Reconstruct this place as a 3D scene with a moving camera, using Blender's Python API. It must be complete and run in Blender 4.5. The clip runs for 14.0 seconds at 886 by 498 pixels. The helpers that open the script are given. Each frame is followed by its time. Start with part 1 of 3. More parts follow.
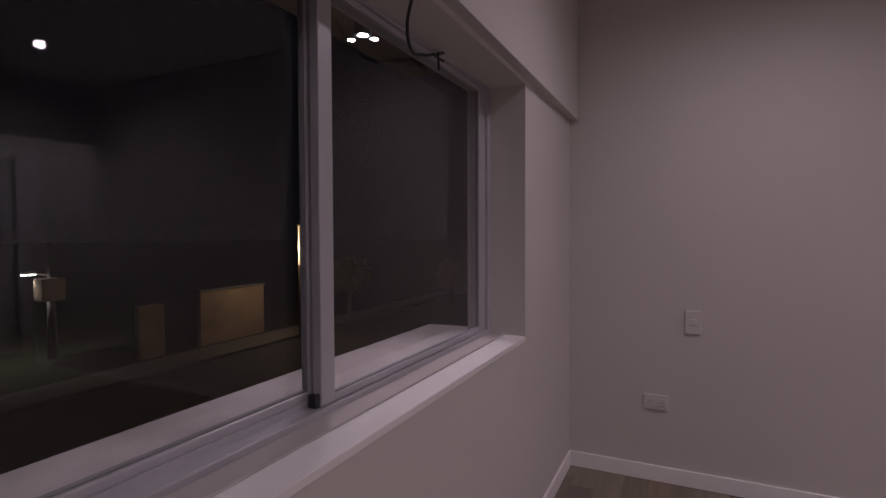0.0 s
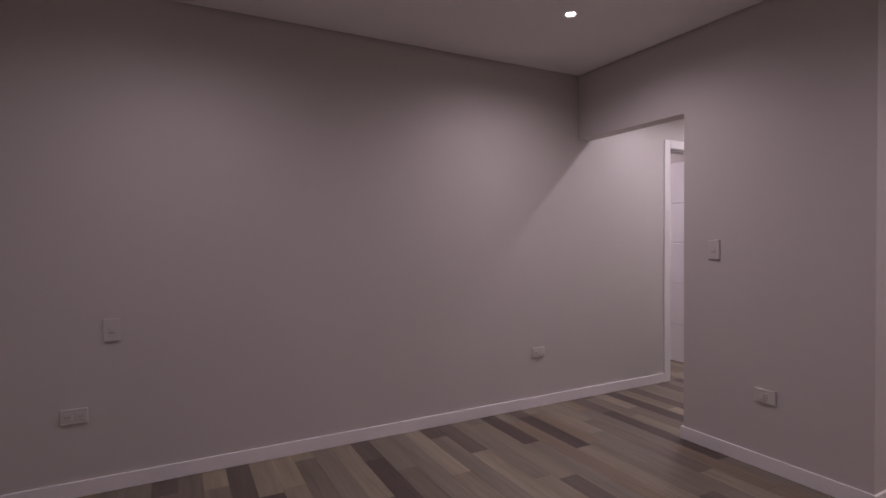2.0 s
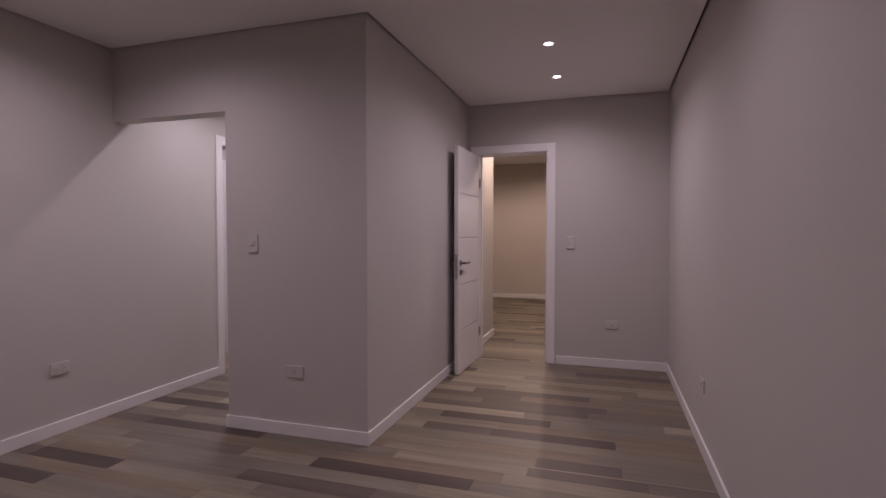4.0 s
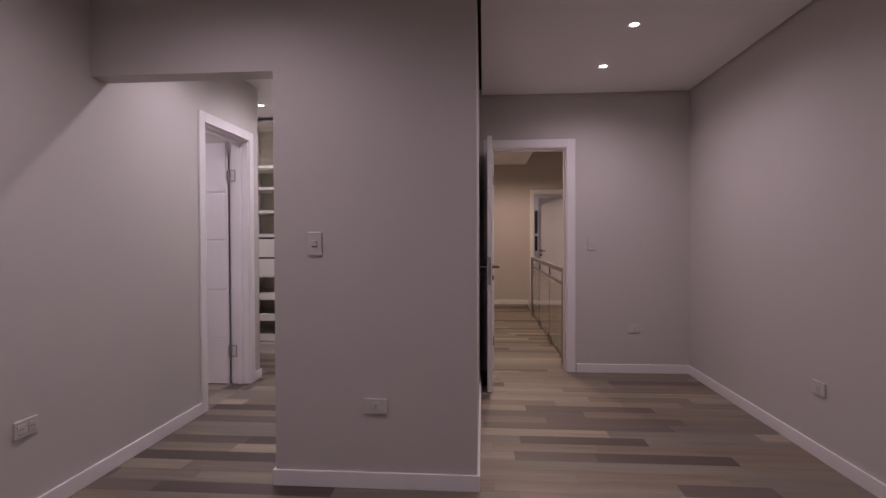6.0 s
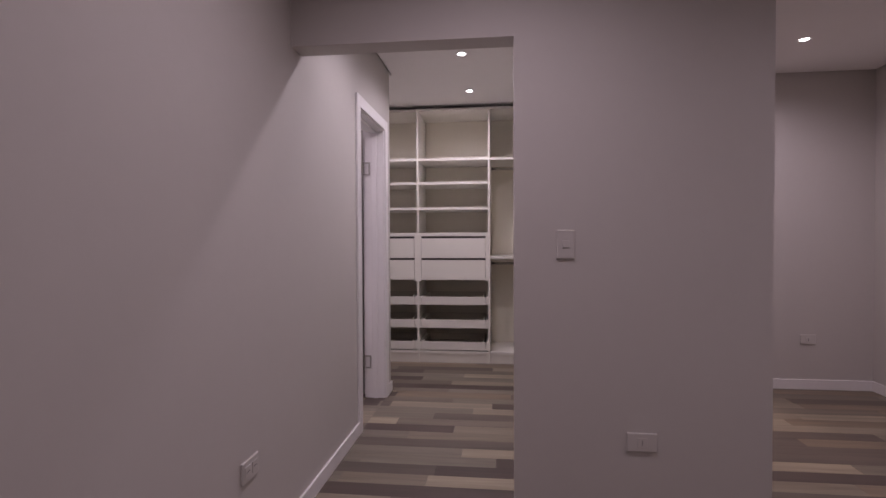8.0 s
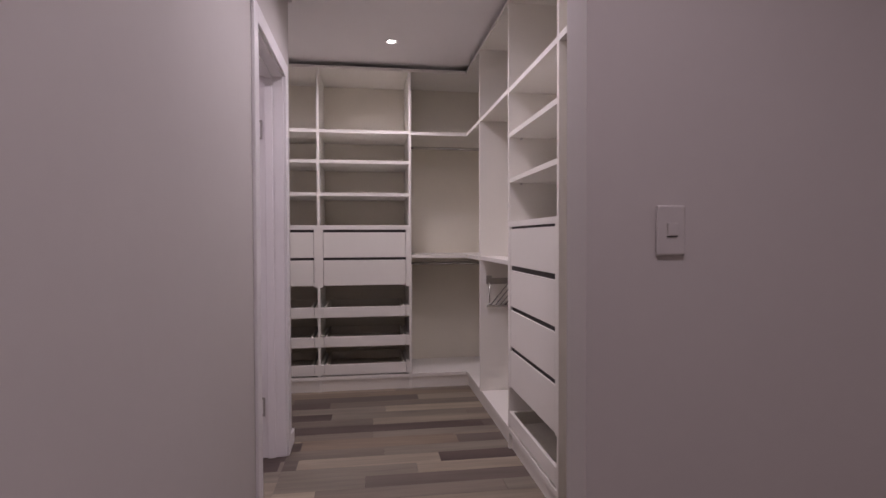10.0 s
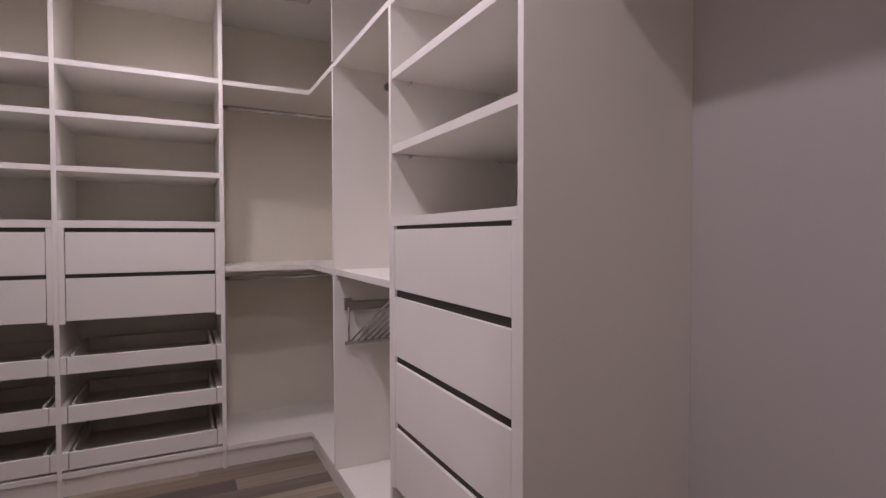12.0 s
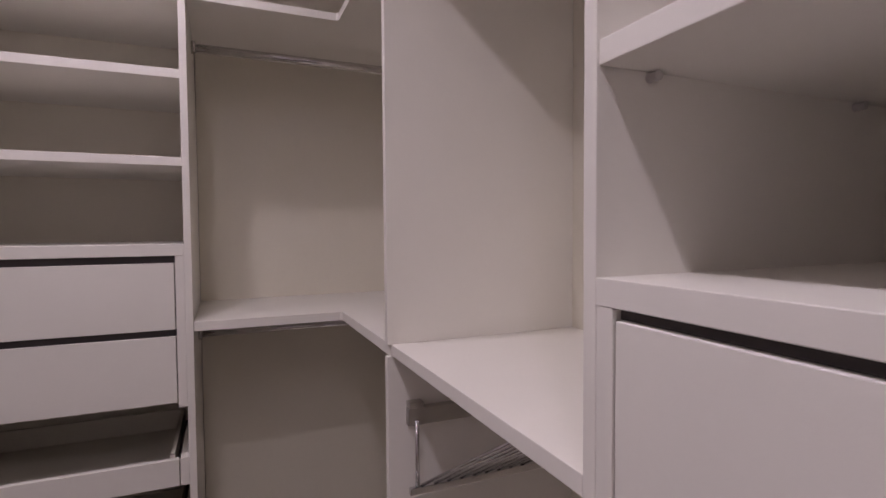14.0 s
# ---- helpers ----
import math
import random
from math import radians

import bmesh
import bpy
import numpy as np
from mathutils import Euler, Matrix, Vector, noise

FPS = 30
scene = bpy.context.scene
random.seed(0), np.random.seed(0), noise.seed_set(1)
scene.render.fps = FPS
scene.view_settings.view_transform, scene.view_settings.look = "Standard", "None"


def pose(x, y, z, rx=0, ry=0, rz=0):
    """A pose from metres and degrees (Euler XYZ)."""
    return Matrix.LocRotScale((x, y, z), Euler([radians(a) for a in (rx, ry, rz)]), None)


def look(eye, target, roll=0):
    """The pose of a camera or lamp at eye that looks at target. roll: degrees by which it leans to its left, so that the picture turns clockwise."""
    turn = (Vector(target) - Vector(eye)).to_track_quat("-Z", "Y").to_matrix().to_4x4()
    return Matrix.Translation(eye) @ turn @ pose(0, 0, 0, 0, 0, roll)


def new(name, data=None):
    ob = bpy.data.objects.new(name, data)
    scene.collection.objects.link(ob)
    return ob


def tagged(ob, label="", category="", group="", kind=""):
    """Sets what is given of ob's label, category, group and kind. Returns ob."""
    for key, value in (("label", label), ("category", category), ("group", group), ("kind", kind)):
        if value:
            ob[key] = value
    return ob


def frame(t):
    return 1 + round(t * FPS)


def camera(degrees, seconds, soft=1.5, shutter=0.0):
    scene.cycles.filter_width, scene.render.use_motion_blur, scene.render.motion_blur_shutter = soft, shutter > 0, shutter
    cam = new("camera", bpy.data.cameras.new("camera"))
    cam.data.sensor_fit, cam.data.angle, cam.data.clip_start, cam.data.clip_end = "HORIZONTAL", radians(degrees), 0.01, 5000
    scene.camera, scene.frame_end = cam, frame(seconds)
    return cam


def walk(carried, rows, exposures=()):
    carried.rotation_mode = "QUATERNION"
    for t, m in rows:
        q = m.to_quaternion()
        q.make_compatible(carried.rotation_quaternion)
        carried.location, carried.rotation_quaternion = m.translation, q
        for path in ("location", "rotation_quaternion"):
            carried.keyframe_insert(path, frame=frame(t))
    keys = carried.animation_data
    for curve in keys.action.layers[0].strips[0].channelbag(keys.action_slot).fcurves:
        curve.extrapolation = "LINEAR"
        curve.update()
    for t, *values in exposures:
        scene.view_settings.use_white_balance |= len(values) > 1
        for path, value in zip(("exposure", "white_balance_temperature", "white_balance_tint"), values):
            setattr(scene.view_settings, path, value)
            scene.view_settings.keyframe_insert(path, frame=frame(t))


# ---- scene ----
cam = camera(81.4, 14.0)
PATH = [
    (0, (0.051, 0.394, 1.266), (-0.812, 2.198, 1.204), -0.2),
    (0.5, (0.125, 0.344, 1.264), (-0.227, 2.313, 1.218), -0.2),
    (1, (0.238, 0.239, 1.264), (0.357, 2.235, 1.223), -0.2),
    (1.5, (0.296, 0.189, 1.28), (0.851, 2.11, 1.232), -0.1),
    (2, (0.349, 0.092, 1.271), (1.28, 1.862, 1.234), -0.4),
    (2.5, (0.421, 0.023, 1.268), (1.662, 1.59, 1.233), -0.4),
    (3, (0.441, -0.047, 1.26), (1.961, 1.253, 1.225), -0.5),
    (3.5, (0.447, -0.125, 1.256), (2.192, 0.851, 1.216), -0.5),
    (3.7, (0.441, -0.130, 1.261), (2.265, 0.690, 1.211), -0.3),
    (5.8, (0.674, 1.070, 1.227), (2.672, 1.164, 1.189), -0.4),
    (6, (0.724, 1.225, 1.216), (2.717, 1.379, 1.181), -0.2),
    (6.5, (0.812, 1.526, 1.244), (2.789, 1.826, 1.2), -0.1),
    (7, (0.828, 1.825, 1.24), (2.798, 2.171, 1.199), -0.1),
    (7.2, (0.854, 1.923, 1.237), (2.826, 2.257, 1.197), -0.1),
    (9.5, (1.775, 2.744, 1.191), (3.77, 2.612, 1.15), -0.4),
    (10, (2.071, 2.752, 1.183), (4.05, 2.466, 1.142), -0.2),
    (10.5, (2.409, 2.699, 1.206), (4.362, 2.274, 1.162), -0.1),
    (11, (2.723, 2.632, 1.198), (4.647, 2.084, 1.154), -0.3),
    (11.5, (2.988, 2.612, 1.186), (4.866, 1.928, 1.133), -0.2),
    (12, (3.216, 2.613, 1.21), (5.0, 1.71, 1.161), -0.1),
    (12.5, (3.484, 2.545, 1.247), (5.243, 1.595, 1.189), -0.2),
    (13, (3.779, 2.457, 1.285), (5.568, 1.565, 1.224), -0.2),
    (13.5, (4.104, 2.399, 1.322), (5.906, 1.535, 1.25), -0.3),
    (14, (4.434, 2.33, 1.325), (6.273, 1.548, 1.247), -0.4),
]
EXPOSURES = [(0, 0.10), (1.5, 0.04), (3, -0.06), (9.3, -0.12), (10.5, -0.16), (12, -0.04), (14, -0.31)]
walk(cam, [(t, look(eye, target, roll)) for t, eye, target, roll in PATH], exposures=EXPOSURES)

# ---- light ----
world = bpy.data.worlds.new("night")
scene.world = world
world.use_nodes = True
world.node_tree.nodes["Background"].inputs[0].default_value = (0.24, 0.24, 0.38, 1)
world.node_tree.nodes["Background"].inputs[1].default_value = 0.005

CEIL = 2.54
COOL = (1.0, 0.815, 0.945)
CLOSET = (1.0, 0.855, 0.985)
WARM = (1.0, 0.725, 0.625)
# (0.45, 0.30) and (2.36, 0.30) are unseen lamps, added as fill light.
BEDROOM_LAMPS = [(0.40, 2.25, 24), (2.362, 2.349, 38), (0.45, 0.30, 19), (2.36, 0.30, 28), (4.0, 0.292, 28), (4.761, 0.306, 29)]
CLOSET_LAMPS = [(3.76, 2.585, 29), (4.743, 2.585, 33), (5.66, 2.588, 26), (5.64, 3.39, 17)]
# (9.0, 2.8) is an unseen lamp, added to brighten the wide hall.
HALL_LAMPS = [(6.45, 0.72, 75), (8.95, 0.82, 56), (9.0, 2.8, 26)]


def spot(x, y, z, watts, colour, size=166, blend=0.95):
    li = bpy.data.lights.new("downlight_beam", "SPOT")
    li.energy, li.color, li.spot_size, li.spot_blend, li.shadow_soft_size = watts, colour, radians(size), blend, 0.035
    ob = new("downlight_beam", li)
    ob.matrix_world = pose(x, y, z)
    return ob


for x, y, watts in BEDROOM_LAMPS:
    spot(x, y, CEIL - 0.012, watts, COOL)
for x, y, watts in CLOSET_LAMPS:
    spot(x, y, CEIL - 0.012, watts, CLOSET, 166, 0.85)
for x, y, watts in HALL_LAMPS:
    spot(x, y, CEIL + 0.05, watts, WARM, 168, 0.5)


# ---- materials ----
def material(name, colour, rough=0.5, metal=0.0, var=0.06, scale=3.0, bump=0.0, bump_scale=200.0, spec=0.5):
    """Paint-like surface: two scales of tone and gloss variation and a fine relief."""
    m = bpy.data.materials.new(name)
    m.use_nodes = True
    nt = m.node_tree
    bs = nt.nodes["Principled BSDF"]
    geo = nt.nodes.new("ShaderNodeNewGeometry")
    n1 = nt.nodes.new("ShaderNodeTexNoise")
    n1.inputs["Scale"].default_value, n1.inputs["Detail"].default_value = scale, 5
    n2 = nt.nodes.new("ShaderNodeTexNoise")
    n2.inputs["Scale"].default_value, n2.inputs["Detail"].default_value = scale * 17, 3
    nt.links.new(geo.outputs["Position"], n1.inputs["Vector"])
    nt.links.new(geo.outputs["Position"], n2.inputs["Vector"])
    add = nt.nodes.new("ShaderNodeMath")
    add.operation = "MULTIPLY_ADD"
    add.inputs[1].default_value = 0.35
    nt.links.new(n2.outputs["Fac"], add.inputs[0])
    nt.links.new(n1.outputs["Fac"], add.inputs[2])
    ramp = nt.nodes.new("ShaderNodeMapRange")
    ramp.inputs["From Min"].default_value, ramp.inputs["From Max"].default_value = 0.35, 1.0
    ramp.inputs["To Min"].default_value, ramp.inputs["To Max"].default_value = 1 - var, 1 + var
    nt.links.new(add.outputs[0], ramp.inputs["Value"])
    mul = nt.nodes.new("ShaderNodeVectorMath")
    mul.operation = "SCALE"
    mul.inputs[0].default_value = colour
    nt.links.new(ramp.outputs[0], mul.inputs["Scale"])
    nt.links.new(mul.outputs[0], bs.inputs["Base Color"])
    rr = nt.nodes.new("ShaderNodeMapRange")
    rr.inputs["To Min"].default_value, rr.inputs["To Max"].default_value = max(rough - 0.07, 0.02), min(rough + 0.07, 1)
    nt.links.new(n1.outputs["Fac"], rr.inputs["Value"])
    nt.links.new(rr.outputs[0], bs.inputs["Roughness"])
    bs.inputs["Metallic"].default_value = metal
    bs.inputs["Specular IOR Level"].default_value = spec
    if bump:
        nb = nt.nodes.new("ShaderNodeTexNoise")
        nb.inputs["Scale"].default_value, nb.inputs["Detail"].default_value = bump_scale, 4
        nt.links.new(geo.outputs["Position"], nb.inputs["Vector"])
        b = nt.nodes.new("ShaderNodeBump")
        b.inputs["Strength"].default_value, b.inputs["Distance"].default_value = bump, 0.002
        nt.links.new(nb.outputs["Fac"], b.inputs["Height"])
        nt.links.new(b.outputs[0], bs.inputs["Normal"])
    return m


def plank_material():
    m = bpy.data.materials.new("laminate_strips")
    m.use_nodes = True
    nt = m.node_tree
    bs = nt.nodes["Principled BSDF"]
    info = nt.nodes.new("ShaderNodeObjectInfo")
    geo = nt.nodes.new("ShaderNodeNewGeometry")
    both = nt.nodes.new("ShaderNodeMath")
    both.operation = "ADD"
    nt.links.new(info.outputs["Random"], both.inputs[0])
    nt.links.new(geo.outputs["Random Per Island"], both.inputs[1])
    fr = nt.nodes.new("ShaderNodeMath")
    fr.operation = "FRACT"
    nt.links.new(both.outputs[0], fr.inputs[0])
    ramp = nt.nodes.new("ShaderNodeValToRGB")
    ramp.color_ramp.interpolation = "CONSTANT"
    tones = [(0.0, (0.095, 0.070, 0.060)), (0.11, (0.133, 0.107, 0.088)), (0.23, (0.185, 0.156, 0.123)), (0.38, (0.215, 0.188, 0.148)),
             (0.54, (0.249, 0.210, 0.158)), (0.69, (0.225, 0.175, 0.126)), (0.80, (0.297, 0.252, 0.189)), (0.91, (0.333, 0.282, 0.206))]
    el = ramp.color_ramp.elements
    el[0].position, el[0].color = tones[0][0], (*tones[0][1], 1)
    el[1].position, el[1].color = tones[1][0], (*tones[1][1], 1)
    for p, c in tones[2:]:
        e = el.new(p)
        e.color = (*c, 1)
    nt.links.new(fr.outputs[0], ramp.inputs[0])
    off = nt.nodes.new("ShaderNodeVectorMath")
    off.operation = "MULTIPLY_ADD"
    off.inputs[1].default_value = (1.0, 0.06, 1.0)
    comb = nt.nodes.new("ShaderNodeCombineXYZ")
    ml = nt.nodes.new("ShaderNodeMath")
    ml.operation = "MULTIPLY"
    ml.inputs[1].default_value = 37.0
    nt.links.new(fr.outputs[0], ml.inputs[0])
    nt.links.new(ml.outputs[0], comb.inputs[2])
    nt.links.new(geo.outputs["Position"], off.inputs[0])
    nt.links.new(comb.outputs[0], off.inputs[2])
    grain = nt.nodes.new("ShaderNodeTexNoise")
    grain.inputs["Scale"].default_value, grain.inputs["Detail"].default_value, grain.inputs["Distortion"].default_value = 42, 7, 0.7
    broad = nt.nodes.new("ShaderNodeTexNoise")
    broad.inputs["Scale"].default_value, broad.inputs["Detail"].default_value = 9, 4
    for n in (grain, broad):
        nt.links.new(off.outputs[0], n.inputs["Vector"])
    s = nt.nodes.new("ShaderNodeMath")
    s.operation = "ADD"
    nt.links.new(grain.outputs["Fac"], s.inputs[0])
    nt.links.new(broad.outputs["Fac"], s.inputs[1])
    mr = nt.nodes.new("ShaderNodeMapRange")
    mr.inputs["From Min"].default_value, mr.inputs["From Max"].default_value = 0.6, 1.4
    mr.inputs["To Min"].default_value, mr.inputs["To Max"].default_value = 0.66, 1.32
    nt.links.new(s.outputs[0], mr.inputs["Value"])
    mul = nt.nodes.new("ShaderNodeVectorMath")
    mul.operation = "SCALE"
    nt.links.new(ramp.outputs[0], mul.inputs[0])
    nt.links.new(mr.outputs[0], mul.inputs["Scale"])
    nt.links.new(mul.outputs[0], bs.inputs["Base Color"])
    r2 = nt.nodes.new("ShaderNodeMapRange")
    r2.inputs["To Min"].default_value, r2.inputs["To Max"].default_value = 0.42, 0.60
    nt.links.new(grain.outputs["Fac"], r2.inputs["Value"])
    nt.links.new(r2.outputs[0], bs.inputs["Roughness"])
    b = nt.nodes.new("ShaderNodeBump")
    b.inputs["Strength"].default_value, b.inputs["Distance"].default_value = 0.15, 0.001
    nt.links.new(grain.outputs["Fac"], b.inputs["Height"])
    nt.links.new(b.outputs[0], bs.inputs["Normal"])
    return m


def glass_material(name, tint, ior=1.5):
    m = bpy.data.materials.new(name)
    m.use_nodes = True
    bs = m.node_tree.nodes["Principled BSDF"]
    bs.inputs["Base Color"].default_value = (*tint, 1)
    bs.inputs["Roughness"].default_value = 0.0
    bs.inputs["IOR"].default_value = ior
    bs.inputs["Transmission Weight"].default_value = 1.0
    return m


def glow(name, colour, strength):
    m = bpy.data.materials.new(name)
    m.use_nodes = True
    bs = m.node_tree.nodes["Principled BSDF"]
    bs.inputs["Base Color"].default_value = (0.8, 0.8, 0.8, 1)
    bs.inputs["Emission Color"].default_value = (*colour, 1)
    bs.inputs["Emission Strength"].default_value = strength
    return m


WALL = material("wall_paint", (0.61, 0.58, 0.555), 0.75, var=0.025, scale=1.3, bump=0.05, bump_scale=160)
HALLWALL = material("hall_paint", (0.62, 0.57, 0.52), 0.75, var=0.03, scale=1.3, bump=0.05, bump_scale=160)
WHITE = material("ceiling_paint", (0.86, 0.84, 0.83), 0.85, var=0.02, scale=1.1, bump=0.08, bump_scale=140)
TRIM = material("trim_lacquer", (0.88, 0.86, 0.86), 0.38, var=0.025, scale=4)
MELAMINE = material("white_melamine", (0.87, 0.845, 0.78), 0.42, var=0.02, scale=5, bump=0.05, bump_scale=300)
BACKING = material("backing_panel", (0.80, 0.76, 0.65), 0.5, var=0.03, scale=4)
SIDE_TONE = material("outer_side_melamine", (0.84, 0.81, 0.71), 0.45, var=0.02, scale=5, bump=0.05, bump_scale=300)
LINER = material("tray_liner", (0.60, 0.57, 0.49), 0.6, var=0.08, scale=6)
DOOR = material("door_lacquer", (0.86, 0.84, 0.84), 0.22, var=0.02, scale=4)
PLASTIC = material("switch_plastic", (0.63, 0.60, 0.575), 0.35, var=0.02, scale=20)
DARKPLASTIC = material("dark_slot", (0.03, 0.03, 0.03), 0.5, var=0.1, scale=40)
RECESS = material("dark_grip_recess", (0.035, 0.029, 0.028), 0.55, var=0.1, scale=20)
ALU = material("anodised_aluminium", (0.50, 0.50, 0.53), 0.42, metal=0.4, var=0.06, scale=8)
CHROME = material("chromed_steel", (0.62, 0.61, 0.61), 0.16, metal=1.0, var=0.05, scale=30)
STEEL = material("satin_steel", (0.50, 0.48, 0.46), 0.32, metal=1.0, var=0.05, scale=30)
HANDLE = material("dark_nickel", (0.20, 0.19, 0.19), 0.30, metal=0.9, var=0.08, scale=30)
RAILSTEEL = material("dull_railing_steel", (0.36, 0.33, 0.31), 0.45, metal=0.85, var=0.06, scale=20)
STONE = material("window_ledge_stone", (0.50, 0.46, 0.45), 0.7, var=0.28, scale=6, bump=0.25, bump_scale=90)
GASKET = material("grey_glazing_gasket", (0.22, 0.22, 0.23), 0.6, var=0.1, scale=30)
SILL_BAND = material("grey_sill_band", (0.46, 0.43, 0.42), 0.55, var=0.05, scale=8)
RUBBER = material("black_cable_sheath", (0.02, 0.02, 0.022), 0.5, var=0.1, scale=30)
SUBFLOOR = material("dark_underlay", (0.05, 0.04, 0.035), 0.9, var=0.1, scale=10)
PLANK = plank_material()
GLASS = glass_material("clear_glass", (0.95, 0.96, 0.97), 1.36)
RAILGLASS = glass_material("railing_glass", (0.90, 0.95, 0.93))
LED = glow("led_face", (1.0, 0.93, 0.98), 14.0)
LEDWARM = glow("warm_led_face", (1.0, 0.86, 0.72), 10.0)
TILE = material("bathroom_tile", (0.50, 0.47, 0.44), 0.3, var=0.08, scale=4)
GRASS = material("night_grass", (0.035, 0.038, 0.02), 0.95, var=0.5, scale=1.2, bump=0.6, bump_scale=30)
ASPHALT = material("asphalt", (0.05, 0.05, 0.05), 0.9, var=0.3, scale=2, bump=0.4, bump_scale=40)
PLASTER = material("garden_wall_plaster", (0.32, 0.235, 0.165), 0.85, var=0.45, scale=0.9, bump=0.3, bump_scale=20)
CONCRETE = material("pole_concrete", (0.13, 0.122, 0.115), 0.85, var=0.2, scale=3, bump=0.3, bump_scale=30)
LEAF = material("leaves", (0.12, 0.12, 0.04), 0.7, var=0.5, scale=4)
BARK = material("bark", (0.10, 0.075, 0.05), 0.9, var=0.4, scale=9, bump=0.6, bump_scale=30)


# ---- mesh helpers ----
def add_box(bm, x0, x1, y0, y1, z0, z1, bevel=0.0):
    verts = [bm.verts.new((x, y, z)) for z in (z0, z1) for y in (y0, y1) for x in (x0, x1)]
    faces = []
    for q in ((0, 2, 3, 1), (4, 5, 7, 6), (0, 1, 5, 4), (2, 6, 7, 3), (0, 4, 6, 2), (1, 3, 7, 5)):
        faces.append(bm.faces.new([verts[i] for i in q]))
    if bevel:
        edges = list({e for f in faces for e in f.edges})
        bmesh.ops.bevel(bm, geom=edges, offset=bevel, segments=2, profile=0.5, affect="EDGES")


def add_tube(bm, a, b, r, seg=12):
    a, b = Vector(a), Vector(b)
    d = b - a
    m = Matrix.Translation((a + b) / 2) @ d.to_track_quat("Z", "Y").to_matrix().to_4x4()
    bmesh.ops.create_cone(bm, cap_ends=True, segments=seg, radius1=r, radius2=r, depth=d.length, matrix=m)


def mesh_of(name, bm, mat, smooth=False):
    me = bpy.data.meshes.new(name)
    bmesh.ops.recalc_face_normals(bm, faces=bm.faces)
    bm.to_mesh(me)
    bm.free()
    me.materials.append(mat)
    if smooth:
        for p in me.polygons:
            p.use_smooth = len(p.vertices) == 4
    return me


def part(name, bm, mat, parent=None, label="", smooth=False):
    ob = new(name, mesh_of(name, bm, mat, smooth))
    if parent:
        ob.parent = parent
    return tagged(ob, label)


def boxes(name, mat, parent, *dims, bevel=0.0, label=""):
    bm = bmesh.new()
    for d in dims:
        add_box(bm, *d, bevel=bevel)
    return part(name, bm, mat, parent, label)


def thing(name, label, category, group="", kind="", at=None):
    return tagged(new(name), label, category, group, kind) if at is None else tagged(placed(new(name), at), label, category, group, kind)


def placed(ob, m):
    ob.matrix_world = m
    return ob


def structure(name, mat, label, category, *dims, bevel=0.0):
    return tagged(boxes(name, mat, None, *dims, bevel=bevel), label, category, kind="structure")


# ---- large structure ----
TOP = 2.60
XW, XB, XE = -0.531, 3.20, 5.51      # bedroom: window wall, partition, wall with the hall door
YN, YS, YB, YP = 3.20, -0.63, 1.254, 2.254
WY0, WY1, WZ0, WZ1 = 0.22, 2.36, 0.857, 1.845
structure("wall_west", WALL, "greige painted window wall with an overhanging beam", "wall",
          (-0.78, XW, YS - 0.12, 3.35, 0, WZ0 - 0.02), (-0.78, XW, YS - 0.12, WY0, WZ0 - 0.02, TOP), (-0.78, XW, WY1, 3.35, WZ0 - 0.02, TOP),
          (-0.78, XW, WY0, WY1, WZ1, TOP), (XW, -0.492, YS, YN, WZ1 + 0.020, TOP))
structure("wall_north", WALL, "greige painted bedroom wall running on into the passage", "wall",
          (XW, 4.24, YN, 3.35, 0, TOP), (4.24, 4.96, YN, 3.35, 2.07, TOP), (4.96, 5.14, YN, 3.35, 0, TOP), (5.02, 5.14, 3.35, 3.97, 0, TOP))
structure("wall_closet_north", WALL, "greige painted end wall of the walk-in closet", "wall", (5.14, 6.74, 3.85, 3.97, 0, TOP))
structure("wall_closet_east", WALL, "greige painted wall behind the closet units", "wall", (6.62, 6.74, 1.457, 3.85, 0, TOP))
structure("wall_partition", WALL, "greige partition with a lintel over the closet passage", "wall",
          (XB, 3.32, 1.457, YP, 0, TOP), (XB, 3.32, YP, YN, 2.05, TOP))
structure("wall_block_south", WALL, "greige painted wall beside the open bedroom door", "wall", (XB, 6.74, YB, 1.457, 0, TOP))
structure("wall_east", WALL, "greige painted wall with the bedroom doorway", "wall",
          (XE, 5.66, YS - 0.12, 0.445, 0, TOP), (XE, 5.66, 1.155, YB, 0, TOP), (XE, 5.66, 0.445, 1.155, 2.07, TOP))
structure("wall_south", WALL, "plain greige painted bedroom wall", "wall", (XW, XE, YS - 0.12, YS, 0, TOP))
structure("ceiling", WHITE, "white plasterboard ceiling with a thin shadow gap", "ceiling",
          (XW + 0.05, XB - 0.022, YS + 0.022, YN - 0.022, CEIL, 2.57), (XB - 0.022, XE - 0.022, YS + 0.022, YB - 0.022, CEIL, 2.57),
          (3.32 + 0.012, 5.152, 1.47, YN - 0.022, CEIL, 2.57), (5.152, 6.09, 1.47, 3.838, CEIL, 2.57), (6.09, 6.61, 1.47, 3.838, CEIL + 0.002, 2.572))
structure("ceiling_slab", SUBFLOOR, "dark slab above the plasterboard ceiling", "ceiling", (-0.78, 6.74, YS - 0.12, 3.97, TOP, 2.75))

